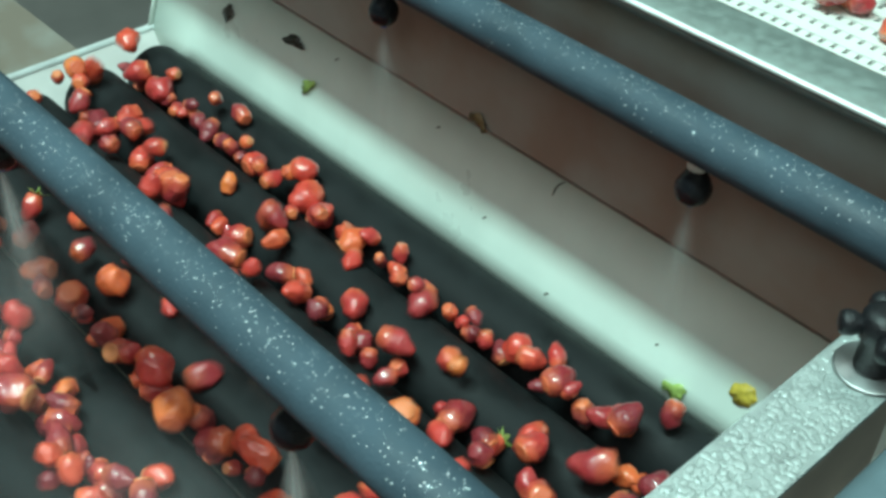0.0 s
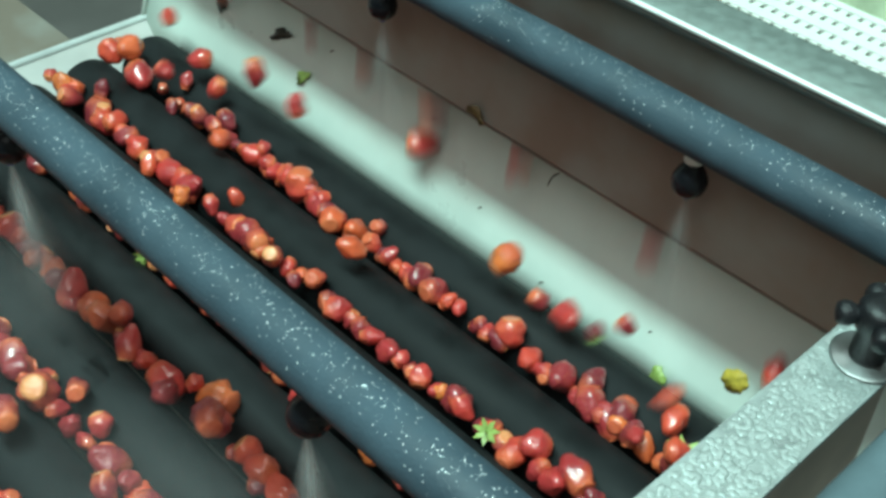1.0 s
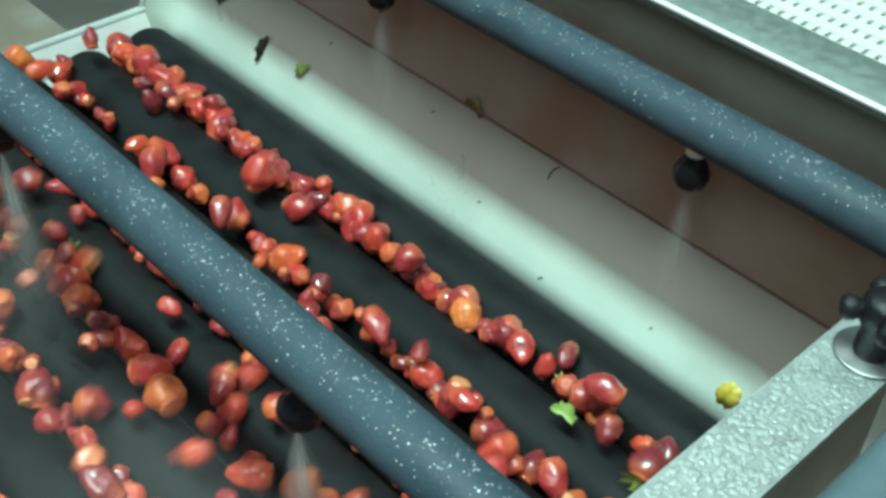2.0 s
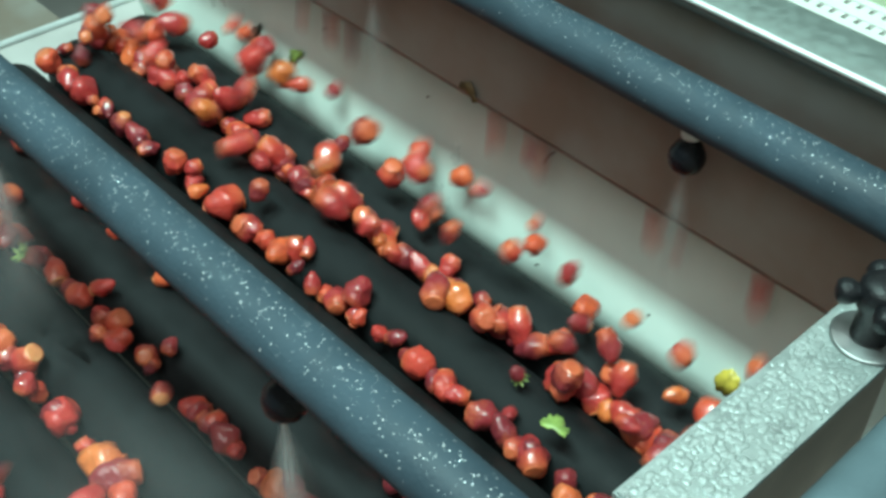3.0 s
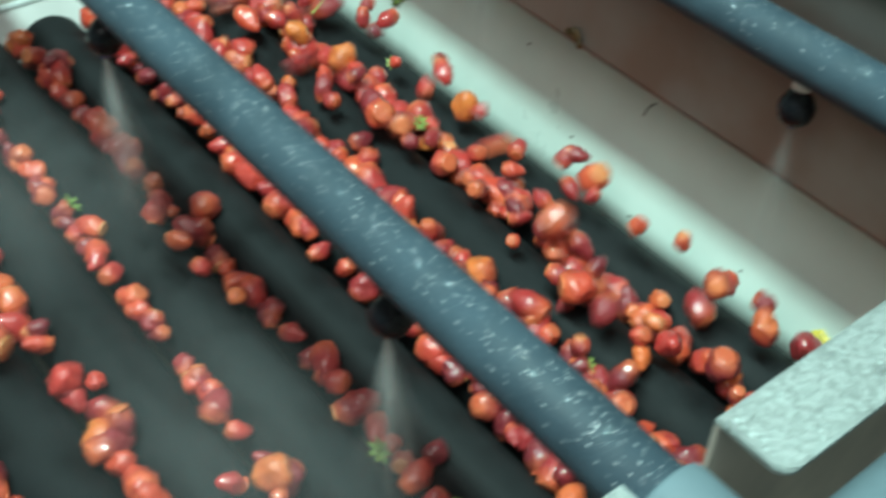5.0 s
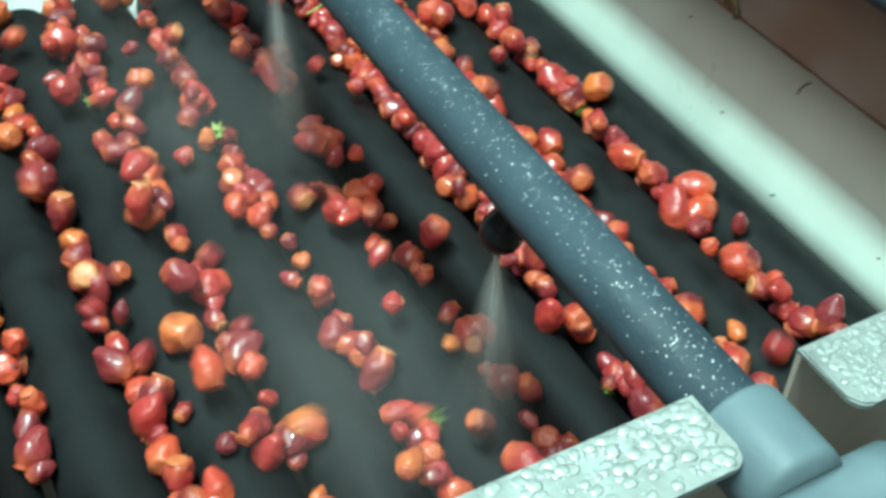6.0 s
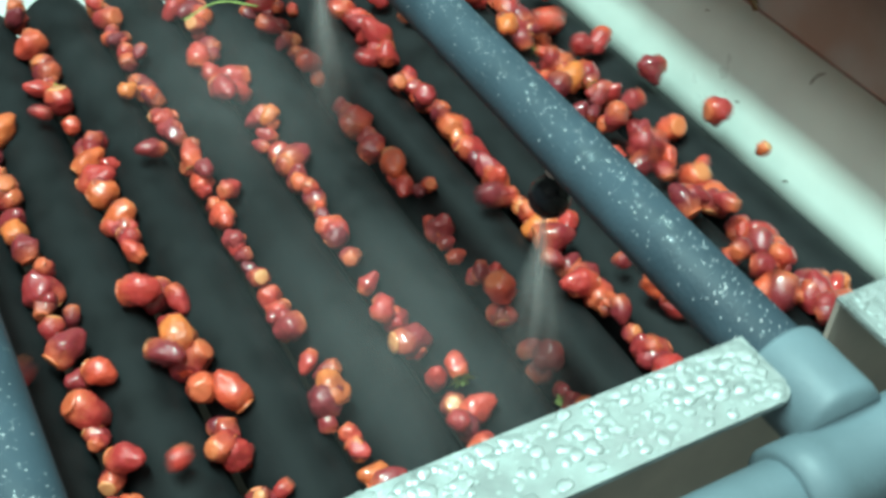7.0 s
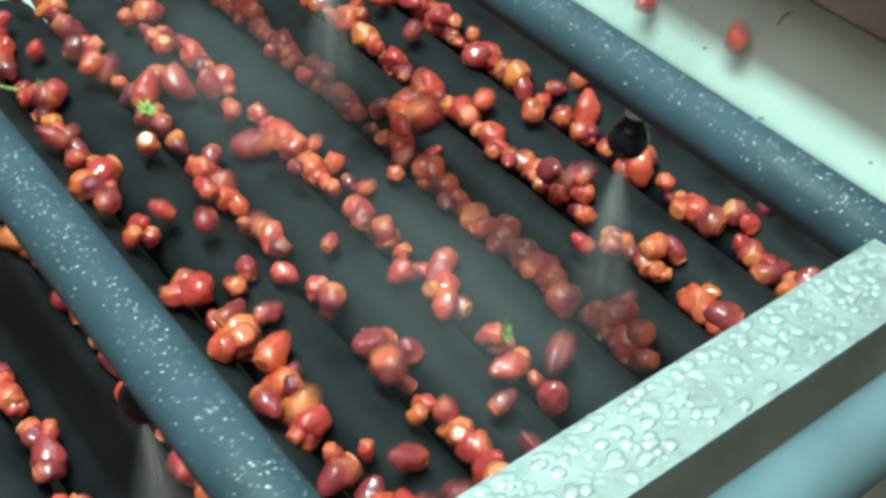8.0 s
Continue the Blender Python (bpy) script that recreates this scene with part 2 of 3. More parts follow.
# ---------------------------------------------------------------- setting: hall
# Unseen plain hall, added to close the place; walls and ceiling bounce fill.
for name, b_ in (("floor", (-4, 4, -4, 4, -1.12, -1.0)), ("ceiling", (-4, 4, -4, 4, 3.0, 3.1)), ("wall_north", (-4, 4, 4, 4.1, -1.0, 3.0)), ("wall_south", (-4, 4, -4.1, -4, -1.0, 3.0)),
                 ("wall_west", (-4.1, -4, -4.1, 4.1, -1.0, 3.0)), ("wall_east", (4, 4.1, -4.1, 4.1, -1.0, 3.0))):
    ob = part(name, box(*b_), M_FLOOR if name == "floor" else M_HALL, None, "bare concrete floor of the packing hall" if name == "floor" else "unseen pale plain surface added round the washer to bounce light", False)
    tagged(ob, category=name.split("_")[0], kind="structure")

# ---------------------------------------------------------------- washer frame
chute = thing("chute", "pale stainless steel chute beside the black rollers", "chute", kind="structure")
part("floor_sheet", sheet([(y, chute_z(y)) for y in (0.7075, 0.714, 0.722, 0.732, 0.742, 0.752, 0.762)], PANEL_X + 0.002, -0.0030, 0.002, 12), M_CHUTE, chute)
part("end_fold", sheet([(y - 0.005, chute_z(y)) for y in (0.7075, 0.722, 0.742, 0.762)], PANEL_X, PANEL_X + 0.0015, 0.012, 1), M_CHUTE, chute)
part("back_sheet", box(PANEL_X, -0.003, 0.7635, 0.7655, -0.085, -0.062), M_WALL, chute, "", False)
wall = thing("wall_back", "dull stainless steel wall hanging over the chute, with a galvanised rim", "wall", kind="structure")
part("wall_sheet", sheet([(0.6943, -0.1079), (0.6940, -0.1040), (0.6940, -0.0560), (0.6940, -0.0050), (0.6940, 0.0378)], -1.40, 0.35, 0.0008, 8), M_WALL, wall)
part("rim", sheet([(0.6762, 0.0325), (0.6765, 0.0375), (0.6790, 0.0392), (0.7085, 0.0398), (0.7110, 0.0390)], -1.40, 0.35, 0.0016, 8), M_RIM, wall, "wet galvanised rim of the wall")
part("rim_edge", lathe([(0.0012, -1.40), (0.0016, -1.399), (0.0016, 0.349), (0.0012, 0.35)], "x", 12, m=pose(0, 0.6767, 0.0380)), M_EDGE, wall, "folded front edge of the rim, its highlight in the colour")

end = thing("end_panel", "white coated end panel behind the roller ends", "panel", kind="structure")
bm = bmesh.new()
prof = [(PANEL_X + px, pz - 0.118) for px, pz in ((0.0467, -0.150), (0.0452, -0.141), (0.0022, -0.1160), (0.0002, -0.1155), (-0.0018, -0.1170), (-0.0023, -0.1230), (-0.0003, -0.1230), (0.0007, -0.1180), (0.0442, -0.1440), (0.0452, -0.150))]
ends = [[bm.verts.new((x, y, z)) for x, z in prof] for y in (-0.40, 0.713)]
for i in range(len(prof)):
    bm.faces.new((ends[0][i], ends[0][(i + 1) % len(prof)], ends[1][(i + 1) % len(prof)], ends[1][i]))
bm.faces.new(ends[0])
bm.faces.new(ends[1][::-1])
part("panel_face", bm, M_PANEL, end, "white sloping flange", False)
bm = lathe([(0.0030, -0.40), (0.0038, -0.398), (0.0038, 0.711), (0.0030, 0.713)], "y", 16)
bmesh.ops.translate(bm, vec=(PANEL_X, 0, -0.2332), verts=bm.verts)
part("folded_edge", bm, M_EDGE, end, "folded top edge, its highlight in the colour")
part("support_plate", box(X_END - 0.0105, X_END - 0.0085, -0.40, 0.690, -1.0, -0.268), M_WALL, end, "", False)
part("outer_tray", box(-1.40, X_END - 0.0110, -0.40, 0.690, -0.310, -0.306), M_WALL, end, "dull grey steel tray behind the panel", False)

side = thing("side_plate", "steel side plate with a folded wet rail on top", "side plate", kind="structure")
for y0, y1, z1 in ((-0.55, NOTCH[0], -0.003), (NOTCH[1], 0.672, -0.003), (NOTCH[0], NOTCH[1], -0.045)):
    part("plate", box(0.0002, 0.0024, y0, y1, -1.0, z1), M_SIDE, side, "dull brownish grey steel plate", False)


def rail(y0, y1, name):
    """A folded flange with a rounded outer corner at its notch end."""
    bm = bmesh.new()
    r, outline = 0.007, [(0.0, y0), (0.0, y1)]
    for k in range(7):
        a = math.pi / 2 * k / 6
        outline.append((RAIL_W - r + r * math.sin(a), y1 - r + r * math.cos(a)))
    for k in range(7):
        a = math.pi / 2 * k / 6
        outline.append((RAIL_W - r + r * math.cos(a), y0 + r - r * math.sin(a)))
    lo = [bm.verts.new((x, y, -0.0026)) for x, y in outline]
    hi = [bm.verts.new((x, y, 0.0)) for x, y in outline]
    n = len(outline)
    bm.faces.new(lo)
    top = bm.faces.new(hi[::-1])
    for i in range(n):
        bm.faces.new((lo[i], lo[(i + 1) % n], hi[(i + 1) % n], hi[i]))
    bmesh.ops.bevel(bm, geom=list(top.edges), offset=0.0008, segments=2, affect="EDGES")
    return part(name, bm, M_RAIL, side, "wet galvanised flange beaded with water", False)


rail(-0.55, NOTCH[0], "rail_flange")
rail(NOTCH[1], 0.672, "rail_flange")


def drops(at, spots, label, flat, material):
    """Clinging water drops, flattened, as one wet film of beads: (place, normal, radius)."""
    bm = bmesh.new()
    for place, normal, r in spots:
        turn = Vector(normal).to_track_quat("Z", "Y").to_matrix().to_4x4()
        m = Matrix.Translation(place) @ turn @ Matrix.Rotation(random.uniform(0, 6.3), 4, "Z") @ Matrix.Diagonal((r * random.uniform(0.8, 1.5), r, r * random.uniform(*flat), 1))
        rings = []
        for lat in (0.0, 0.55, 1.05):
            rings.append([bm.verts.new(m @ Vector((math.cos(lat) * math.cos(a), math.cos(lat) * math.sin(a), math.sin(lat)))) for a in [2 * math.pi * i / 8 for i in range(8)]])
        tip = bm.verts.new(m @ Vector((0, 0, 1)))
        for a, b in zip(rings, rings[1:]):
            for i in range(8):
                bm.faces.new((a[i], a[(i + 1) % 8], b[(i + 1) % 8], b[i]))
        for i in range(8):
            bm.faces.new((rings[-1][i], rings[-1][(i + 1) % 8], tip))
        bm.faces.new(rings[0][::-1])
    ob = part("water_bead", bm, material, None, label)
    ob.matrix_world = at
    return tagged(ob, category="water", kind="stuff")


rng = random.Random(4)
random.seed(5)
spots = []
for _ in range(900):         # wide low beads beside the notch, thinning out to a smooth film
    y = NOTCH[0] - 0.004 - 0.33 * rng.random() ** 1.5
    spots.append(((0.0025 + (RAIL_W - 0.0055) * rng.random() ** 1.5, y, 0.0), (0, 0, 1), rng.choice((0.0005, 0.0008, 0.0011, 0.0016, 0.0024))))
for _ in range(2300):         # close beads like hammered metal
    y = rng.uniform(NOTCH[1] + 0.004, 0.668)
    spots.append(((0.0020 + (RAIL_W - 0.0040) * rng.random(), y, 0.0), (0, 0, 1), rng.choice((0.0005, 0.0007, 0.0009, 0.0012, 0.0016))))
drops(pose(0, 0, 0), spots, "beads of water lying on the galvanised rail", (0.09, 0.22), M_FINE)

# ---------------------------------------------------------------- rollers
ROLLERS = []


def build_roller():
    ob = thing("roller", "black wet rubber conveyor roller carrying strawberries", "roller", "washing rollers")
    prof = [(ROLLER_R - 0.004, X_END), (ROLLER_R - 0.001, X_END + 0.001), (ROLLER_R, X_END + 0.004)]
    prof += [(ROLLER_R, X_END + 0.004 + (X_RAIL - 0.004 - X_END - 0.008) * k / 20) for k in range(1, 20)]
    prof += [(ROLLER_R, X_RAIL - 0.008), (ROLLER_R - 0.004, X_RAIL - 0.004)]
    part("sleeve", lathe(prof, "x", 40), M_ROLLER, ob)
    part("shaft", lathe([(0.006, X_END - 0.0088), (0.006, X_RAIL + 0.0015)], "x", 16), M_SHAFT, ob, "steel shaft end")
    return ob


first = build_roller()
first.matrix_world = pose(0, ROLLER_Y0, ROLLER_Z)
ROLLERS.append(first)
for k in range(1, 13):
    ROLLERS.append(copy_thing(first, pose(0, ROLLER_Y0 - PITCH * k, ROLLER_Z)))

# ---------------------------------------------------------------- spray pipes


def build_nozzle(parent, x, lean, r, k):
    m = pose(x, 0, -r - 0.0012, lean, 0, 0) @ Matrix.Scale(k, 4)
    body = part("nozzle", lathe([(0.0060, 0.0), (0.0062, -0.006), (0.0090, -0.0105), (0.0117, -0.016), (0.0120, -0.0205), (0.0105, -0.0255), (0.0070, -0.0290), (0.0045, -0.0300)], "z", 22, m=m), M_BLACK, parent, "black ball-shaped spray nozzle")
    part("neck", lathe([(0.0066, 0.005), (0.0066, -0.0035)], "z", 16, m=m), M_THREAD, body, "white taped thread")
    part("tip", lathe([(0.0030, -0.0295), (0.0028, -0.0325), (0.0015, -0.0330)], "z", 12, m=m), M_BLUE, body, "blue spray tip")


def build_pipe(at, r, x0, x1, nozzles, lean):
    ob = thing("spray_pipe", "wet blue-grey plastic spray pipe with black nozzles", "pipe", "spray pipes", at=at)
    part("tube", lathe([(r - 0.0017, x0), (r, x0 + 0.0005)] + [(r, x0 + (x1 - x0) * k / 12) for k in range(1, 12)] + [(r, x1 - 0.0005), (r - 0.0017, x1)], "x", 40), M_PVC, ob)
    sp = []
    for _ in range(int(3200 * (x1 - x0))):
        a = rng.gauss(-0.15, 0.5)
        x = rng.uniform(x0 + 0.01, x1 - 0.01)
        n = Vector((0, math.sin(a), math.cos(a)))
        sp.append((Vector((x, 0, 0)) + n * (r - 0.0001), n, rng.choice((0.00018, 0.0002, 0.00024, 0.0003, 0.0004))))
    drops(at, sp, "fine beads of water clinging to the plastic pipe", (0.3, 0.5), M_WATER)
    for x in nozzles:
        build_nozzle(ob, x, lean, r, r / 0.0167)
    return ob


PIPE_TURNS = tuple(pose(0, y, z, 0, dip, turn) for (y, z), dip, turn in zip(PIPES, (-0.08, 0.30, -0.53), (-0.06, 0.22, 0.22)))
PIPE_X = ((-0.638, -0.3845, -0.1331), (-0.646, -0.3910, -0.1360), (-0.646, -0.3910, -0.1360))
for at, xs, lean in zip(PIPE_TURNS, PIPE_X, (0, -10, -10)):
    build_pipe(at, PIPE_R, -1.25, 0.036, xs, lean)

manifold = thing("manifold_pipe", "light blue-grey plastic manifold pipe along the rail", "pipe", at=pose(0, 0, -0.0185))
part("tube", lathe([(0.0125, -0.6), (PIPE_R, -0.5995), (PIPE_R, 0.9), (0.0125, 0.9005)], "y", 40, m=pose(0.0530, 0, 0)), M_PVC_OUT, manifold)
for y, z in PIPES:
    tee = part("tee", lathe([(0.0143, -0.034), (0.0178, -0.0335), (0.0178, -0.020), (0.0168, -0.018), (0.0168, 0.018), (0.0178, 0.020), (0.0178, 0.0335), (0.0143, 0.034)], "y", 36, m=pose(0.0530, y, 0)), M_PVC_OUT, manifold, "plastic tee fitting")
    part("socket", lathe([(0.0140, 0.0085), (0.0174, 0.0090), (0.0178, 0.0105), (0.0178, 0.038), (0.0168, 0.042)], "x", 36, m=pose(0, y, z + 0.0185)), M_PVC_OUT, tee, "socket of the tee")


def veil_mesh(name, half, h, material):
    """A flat fan that opens downwards, with its own across and down coordinates."""
    bm = bmesh.new()
    uvl = bm.loops.layers.uv.new("UVMap")
    nu, nv = 8, 8
    grid = [[bm.verts.new((math.tan(half) * h * (j / nv + 0.02) * (2 * i / nu - 1), 0.0, -h * j / nv)) for i in range(nu + 1)] for j in range(nv + 1)]
    for j in range(nv):
        for i in range(nu):
            f = bm.faces.new((grid[j][i], grid[j][i + 1], grid[j + 1][i + 1], grid[j + 1][i]))
            for lp, (ii, jj) in zip(f.loops, ((i, j), (i + 1, j), (i + 1, j + 1), (i, j + 1))):
                lp[uvl].uv = (ii / nu, jj / nv)
    return mesh_of(name, bm, material)


CORE, FAINT = veil_mesh("veil", 0.27, 0.150, M_SPRAY), veil_mesh("veil", 0.30, 0.120, M_FAINT)


def mist_mesh(seed):
    """A low drifting sheet of mist, gently waved."""
    bm = bmesh.new()
    uvl = bm.loops.layers.uv.new("UVMap")
    n = 14
    grid = [[bm.verts.new((0.160 * (2 * i / n - 1), 0.095 * (2 * j / n - 1), 0.004 * math.sin(i * 0.7 + seed) * math.cos(j * 0.8 + seed))) for i in range(n + 1)] for j in range(n + 1)]
    for j in range(n):
        for i in range(n):
            f = bm.faces.new((grid[j][i], grid[j][i + 1], grid[j + 1][i + 1], grid[j + 1][i]))
            for lp, (ii, jj) in zip(f.loops, ((i, j), (i + 1, j), (i + 1, j + 1), (i, j + 1))):
                lp[uvl].uv = (ii / n, jj / n)
    return mesh_of("mist", bm, M_MIST)


MISTS = (mist_mesh(0.0), mist_mesh(2.0))


def build_spray(at, core, haze):
    ob = thing("spray", "thin veil of white water spray under a nozzle", "water spray", "sprays", at=at)
    for turn in (10, 70, 130):
        o = new("veil", core)
        o.parent = ob
        o.matrix_basis = pose(0, 0, 0, 0, 0, turn)
    for k, me in enumerate(MISTS if haze else ()):
        o = new("mist", me)
        o.parent = ob
        x, y, z = at.translation
        o.matrix_basis = at.inverted() @ pose(x - 0.06 - 0.024 * k, y - 0.035 - 0.012 * k, -0.180 + 0.013 * k, 0, 0, 12 * k)
    return ob


SPRAYS = []
for at, xs, lean in zip(PIPE_TURNS, PIPE_X, (0, 2, 2)):
    for x in xs:
        SPRAYS.append(build_spray(at @ pose(x, -0.005 if lean else 0, -PIPE_R - 0.0252, lean, 0, 0), FAINT if at is PIPE_TURNS[0] else CORE, at is PIPE_TURNS[1]))

# ---------------------------------------------------------------- star knob on the rail


def build_knob(x, y):
    ob = thing("star_knob", "black plastic star knob clamped on the wet rail", "knob", at=pose(x, y, 0.0))
    bm = lathe([(0.0138, 0.0006), (0.0146, 0.0008), (0.0146, 0.0014), (0.0138, 0.0018)], "z", 32)
    part("washer", bm, M_SHAFT, ob, "steel washer")
    part("hub", lathe([(0.0070, 0.0022), (0.0074, 0.003), (0.0070, 0.016), (0.0092, 0.0180), (0.0096, 0.027), (0.0070, 0.0298), (0.0030, 0.0305)], "z", 24), M_KNOB, ob)
    for i in range(4):
        turn = Matrix.Rotation(math.pi / 2 * i + 0.62, 4, "Z")
        arm = lathe([(0.0030, 0.0060), (0.0050, 0.0070), (0.0050, 0.0125), (0.0062, 0.0145), (0.0064, 0.0185), (0.0050, 0.0210), (0.0020, 0.0218)], "x", 14, m=turn @ pose(0, 0, 0.0225) @ Matrix.Scale(0.80, 4))
        part("lobe", arm, M_KNOB, ob, "rounded lobe beaded with water")
    return ob


build_knob(0.0185, 0.5770)

# ---------------------------------------------------------------- feed belt behind the wall
belt = thing("feed_belt", "white slotted plastic feed belt with upright flights carrying strawberries", "conveyor belt")
LINK, BELT_Z, NOSE_Y, NOSE_R = 0.01525, 0.0020, 0.7640, 0.0280
BELT_V, FLIGHT_AT = 0.10, 1.65          # metres a second; when a flight reaches the nose


def link_mesh_of():
    """One belt link: a plain bar and a comb of teeth that leaves a row of slots."""
    bm = box(-0.75, 0.25, -LINK / 2, LINK * 0.05, -0.004, 0.0)
    for i in range(127):
        x = -0.745 + i * 0.0078
        box(x, x + 0.0049, LINK * 0.05, LINK / 2 - 0.0003, -0.0030, -0.0004, bm=bm)
    return mesh_of("belt_link", bm, M_BELT, False)


LINK_MESH = link_mesh_of()
FLIGHT_MESH = mesh_of("flight", box(-0.74, 0.24, -0.0015, 0.0015, -0.001, 0.024, 0.001), M_FLIGHT_SHADE, False)
LINKS = []
for j in range(-3, 80):
    o = new("belt_link", LINK_MESH)
    o.parent = belt
    if j % 12 == 0:
        f = new("flight", FLIGHT_MESH)
        f.parent = o
    LINKS.append((o, FLIGHT_AT * BELT_V - 12 * LINK + j * LINK))
part("nose_roller", lathe([(0.004, -0.76), (0.0205, -0.755), (0.0205, 0.255), (0.004, 0.26)], "x", 24, m=pose(0, NOSE_Y, BELT_Z - NOSE_R)), M_BLACK, belt, "dark nose roller inside the belt")


def link_pose(run):
    """Place of a link by its way still to go to the nose; past it the belt turns under."""
    if run > 0:
        return pose(0, NOSE_Y + run, BELT_Z)
    a = min(-run / NOSE_R, math.pi)
    back = max(-run - math.pi * NOSE_R, 0)
    return pose(0, NOSE_Y + back - NOSE_R * math.sin(a), BELT_Z - NOSE_R + NOSE_R * math.cos(a), math.degrees(a), 0, 0)


bed = tagged(part("belt_bed", box(-0.8, 0.3, 0.800, 1.95, -0.032, -0.014), M_SIDE, None, "dark steel bed under the slotted belt", False), category="conveyor bed", kind="structure")

# ---------------------------------------------------------------- leaves and twigs stuck on the chute


def chute_point(x, y, lift=0.0006):
    return Vector((x, y, chute_z(y) + lift))


CHUTE_TILT = math.degrees(math.atan(CHUTE_SLOPE))


def build_leaf(x, u, length, width, turn, material, label, lobes=5, seed=1, lobe=0.22, curl=0.003):
    r = random.Random(seed)
    bm = bmesh.new()
    n = 26
    mid = bm.verts.new((0, 0, curl * 0.6))
    ring = []
    for i in range(n):
        a = 2 * math.pi * i / n
        k = 1 + lobe * math.sin(lobes * a + seed) + r.uniform(-0.10, 0.10)
        ring.append(bm.verts.new((length / 2 * math.cos(a) * k, width / 2 * math.sin(a) * k, r.uniform(0.0, curl))))
    for i in range(n):
        bm.faces.new((mid, ring[i], ring[(i + 1) % n]))
    ex = bmesh.ops.extrude_face_region(bm, geom=bm.faces[:])
    bmesh.ops.translate(bm, vec=(0, 0, 0.0005), verts=[v for v in ex["geom"] if isinstance(v, bmesh.types.BMVert)])
    ob = part("leaf", bm, material)
    ob.matrix_world = Matrix.Translation(chute_point(x, u)) @ pose(0, 0, 0, CHUTE_TILT, 0, 0) @ pose(0, 0, 0, 0, 0, turn)
    return tagged(ob, label, "leaf")


build_leaf(-0.5400, 0.7235, 0.019, 0.009, 40, M_LEAF, "small green leaf scrap stuck on the steel chute", 3, 2)
LEAF_DARK = build_leaf(-0.5675, 0.7322, 0.025, 0.009, 65, M_LEAF_D, "dark wet leaf scrap stuck on the steel chute", 3, 3)
LEAF_GREEN = build_leaf(-0.1401, 0.7117, 0.017, 0.012, 15, M_LEAF, "pale green leaf sliding down the steel chute", 3, 12)
build_leaf(-0.6593, 0.7288, 0.016, 0.012, 60, M_LEAF_D, "dark curled leaf scrap on the steel chute", 4, 6)
LEAF_YELLOW = build_leaf(-0.0975, 0.7160, 0.019, 0.015, 25, M_LEAF_Y, "round yellow leaf stuck on the steel chute", 7, 4, 0.09, 0.0012)
scrap = build_leaf(-0.3117, 0.7360, 0.017, 0.009, 20, M_LEAF_B, "small brown leaf scrap on the edge of the steel wall", 3, 9)
scrap.matrix_world = pose(-0.3117, 0.6932, -0.1010, 90, 25, 0)


def build_twig(x, u, length, thick, turn, label):
    bm = lathe([(thick * 0.5, -length / 2), (thick, -length / 4), (thick * 0.8, 0), (thick, length / 4), (thick * 0.4, length / 2)], "x", 6)
    for v in bm.verts:
        v.co.y += 0.15 * length * math.cos(v.co.x / length * 3)
    ob = part("twig", bm, M_TWIG)
    ob.matrix_world = Matrix.Translation(chute_point(x, u, thick)) @ pose(0, 0, 0, CHUTE_TILT, 0, 0) @ pose(0, 0, 0, 0, 0, turn)
    return tagged(ob, label, "twig")


build_twig(-0.2750, 0.7362, 0.0150, 0.0007, 65, "short dark twig stuck on the steel chute")
for x, y, l in ((-0.2567, 0.7127, 0.005), (-0.3280, 0.7200, 0.004), (-0.3934, 0.7332, 0.004), (-0.1641, 0.7179, 0.003), (-0.5149, 0.7340, 0.005)):
    build_twig(x, y, l, 0.0006, 40, "tiny dark crumb of stalk on the steel chute")


def build_stalk():
    """A long bent green stalk lying over the fruit."""
    cu = bpy.data.curves.new("stalk", "CURVE")
    cu.dimensions, cu.bevel_depth, cu.bevel_resolution = "3D", 0.0008, 3
    sp = cu.splines.new("BEZIER")
    sp.bezier_points.add(2)
    for bp, c in zip(sp.bezier_points, ((-0.030, -0.003, 0.0), (0.0, 0.006, 0.005), (0.030, -0.002, 0.0))):
        bp.co, bp.handle_left_type, bp.handle_right_type = c, "AUTO", "AUTO"
    cu.materials.append(M_LEAF)
    return tagged(new("stalk", cu), "thin bent green stalk lying across the strawberries", "stalk")


STALK = build_stalk()

# ---------------------------------------------------------------- strawberries


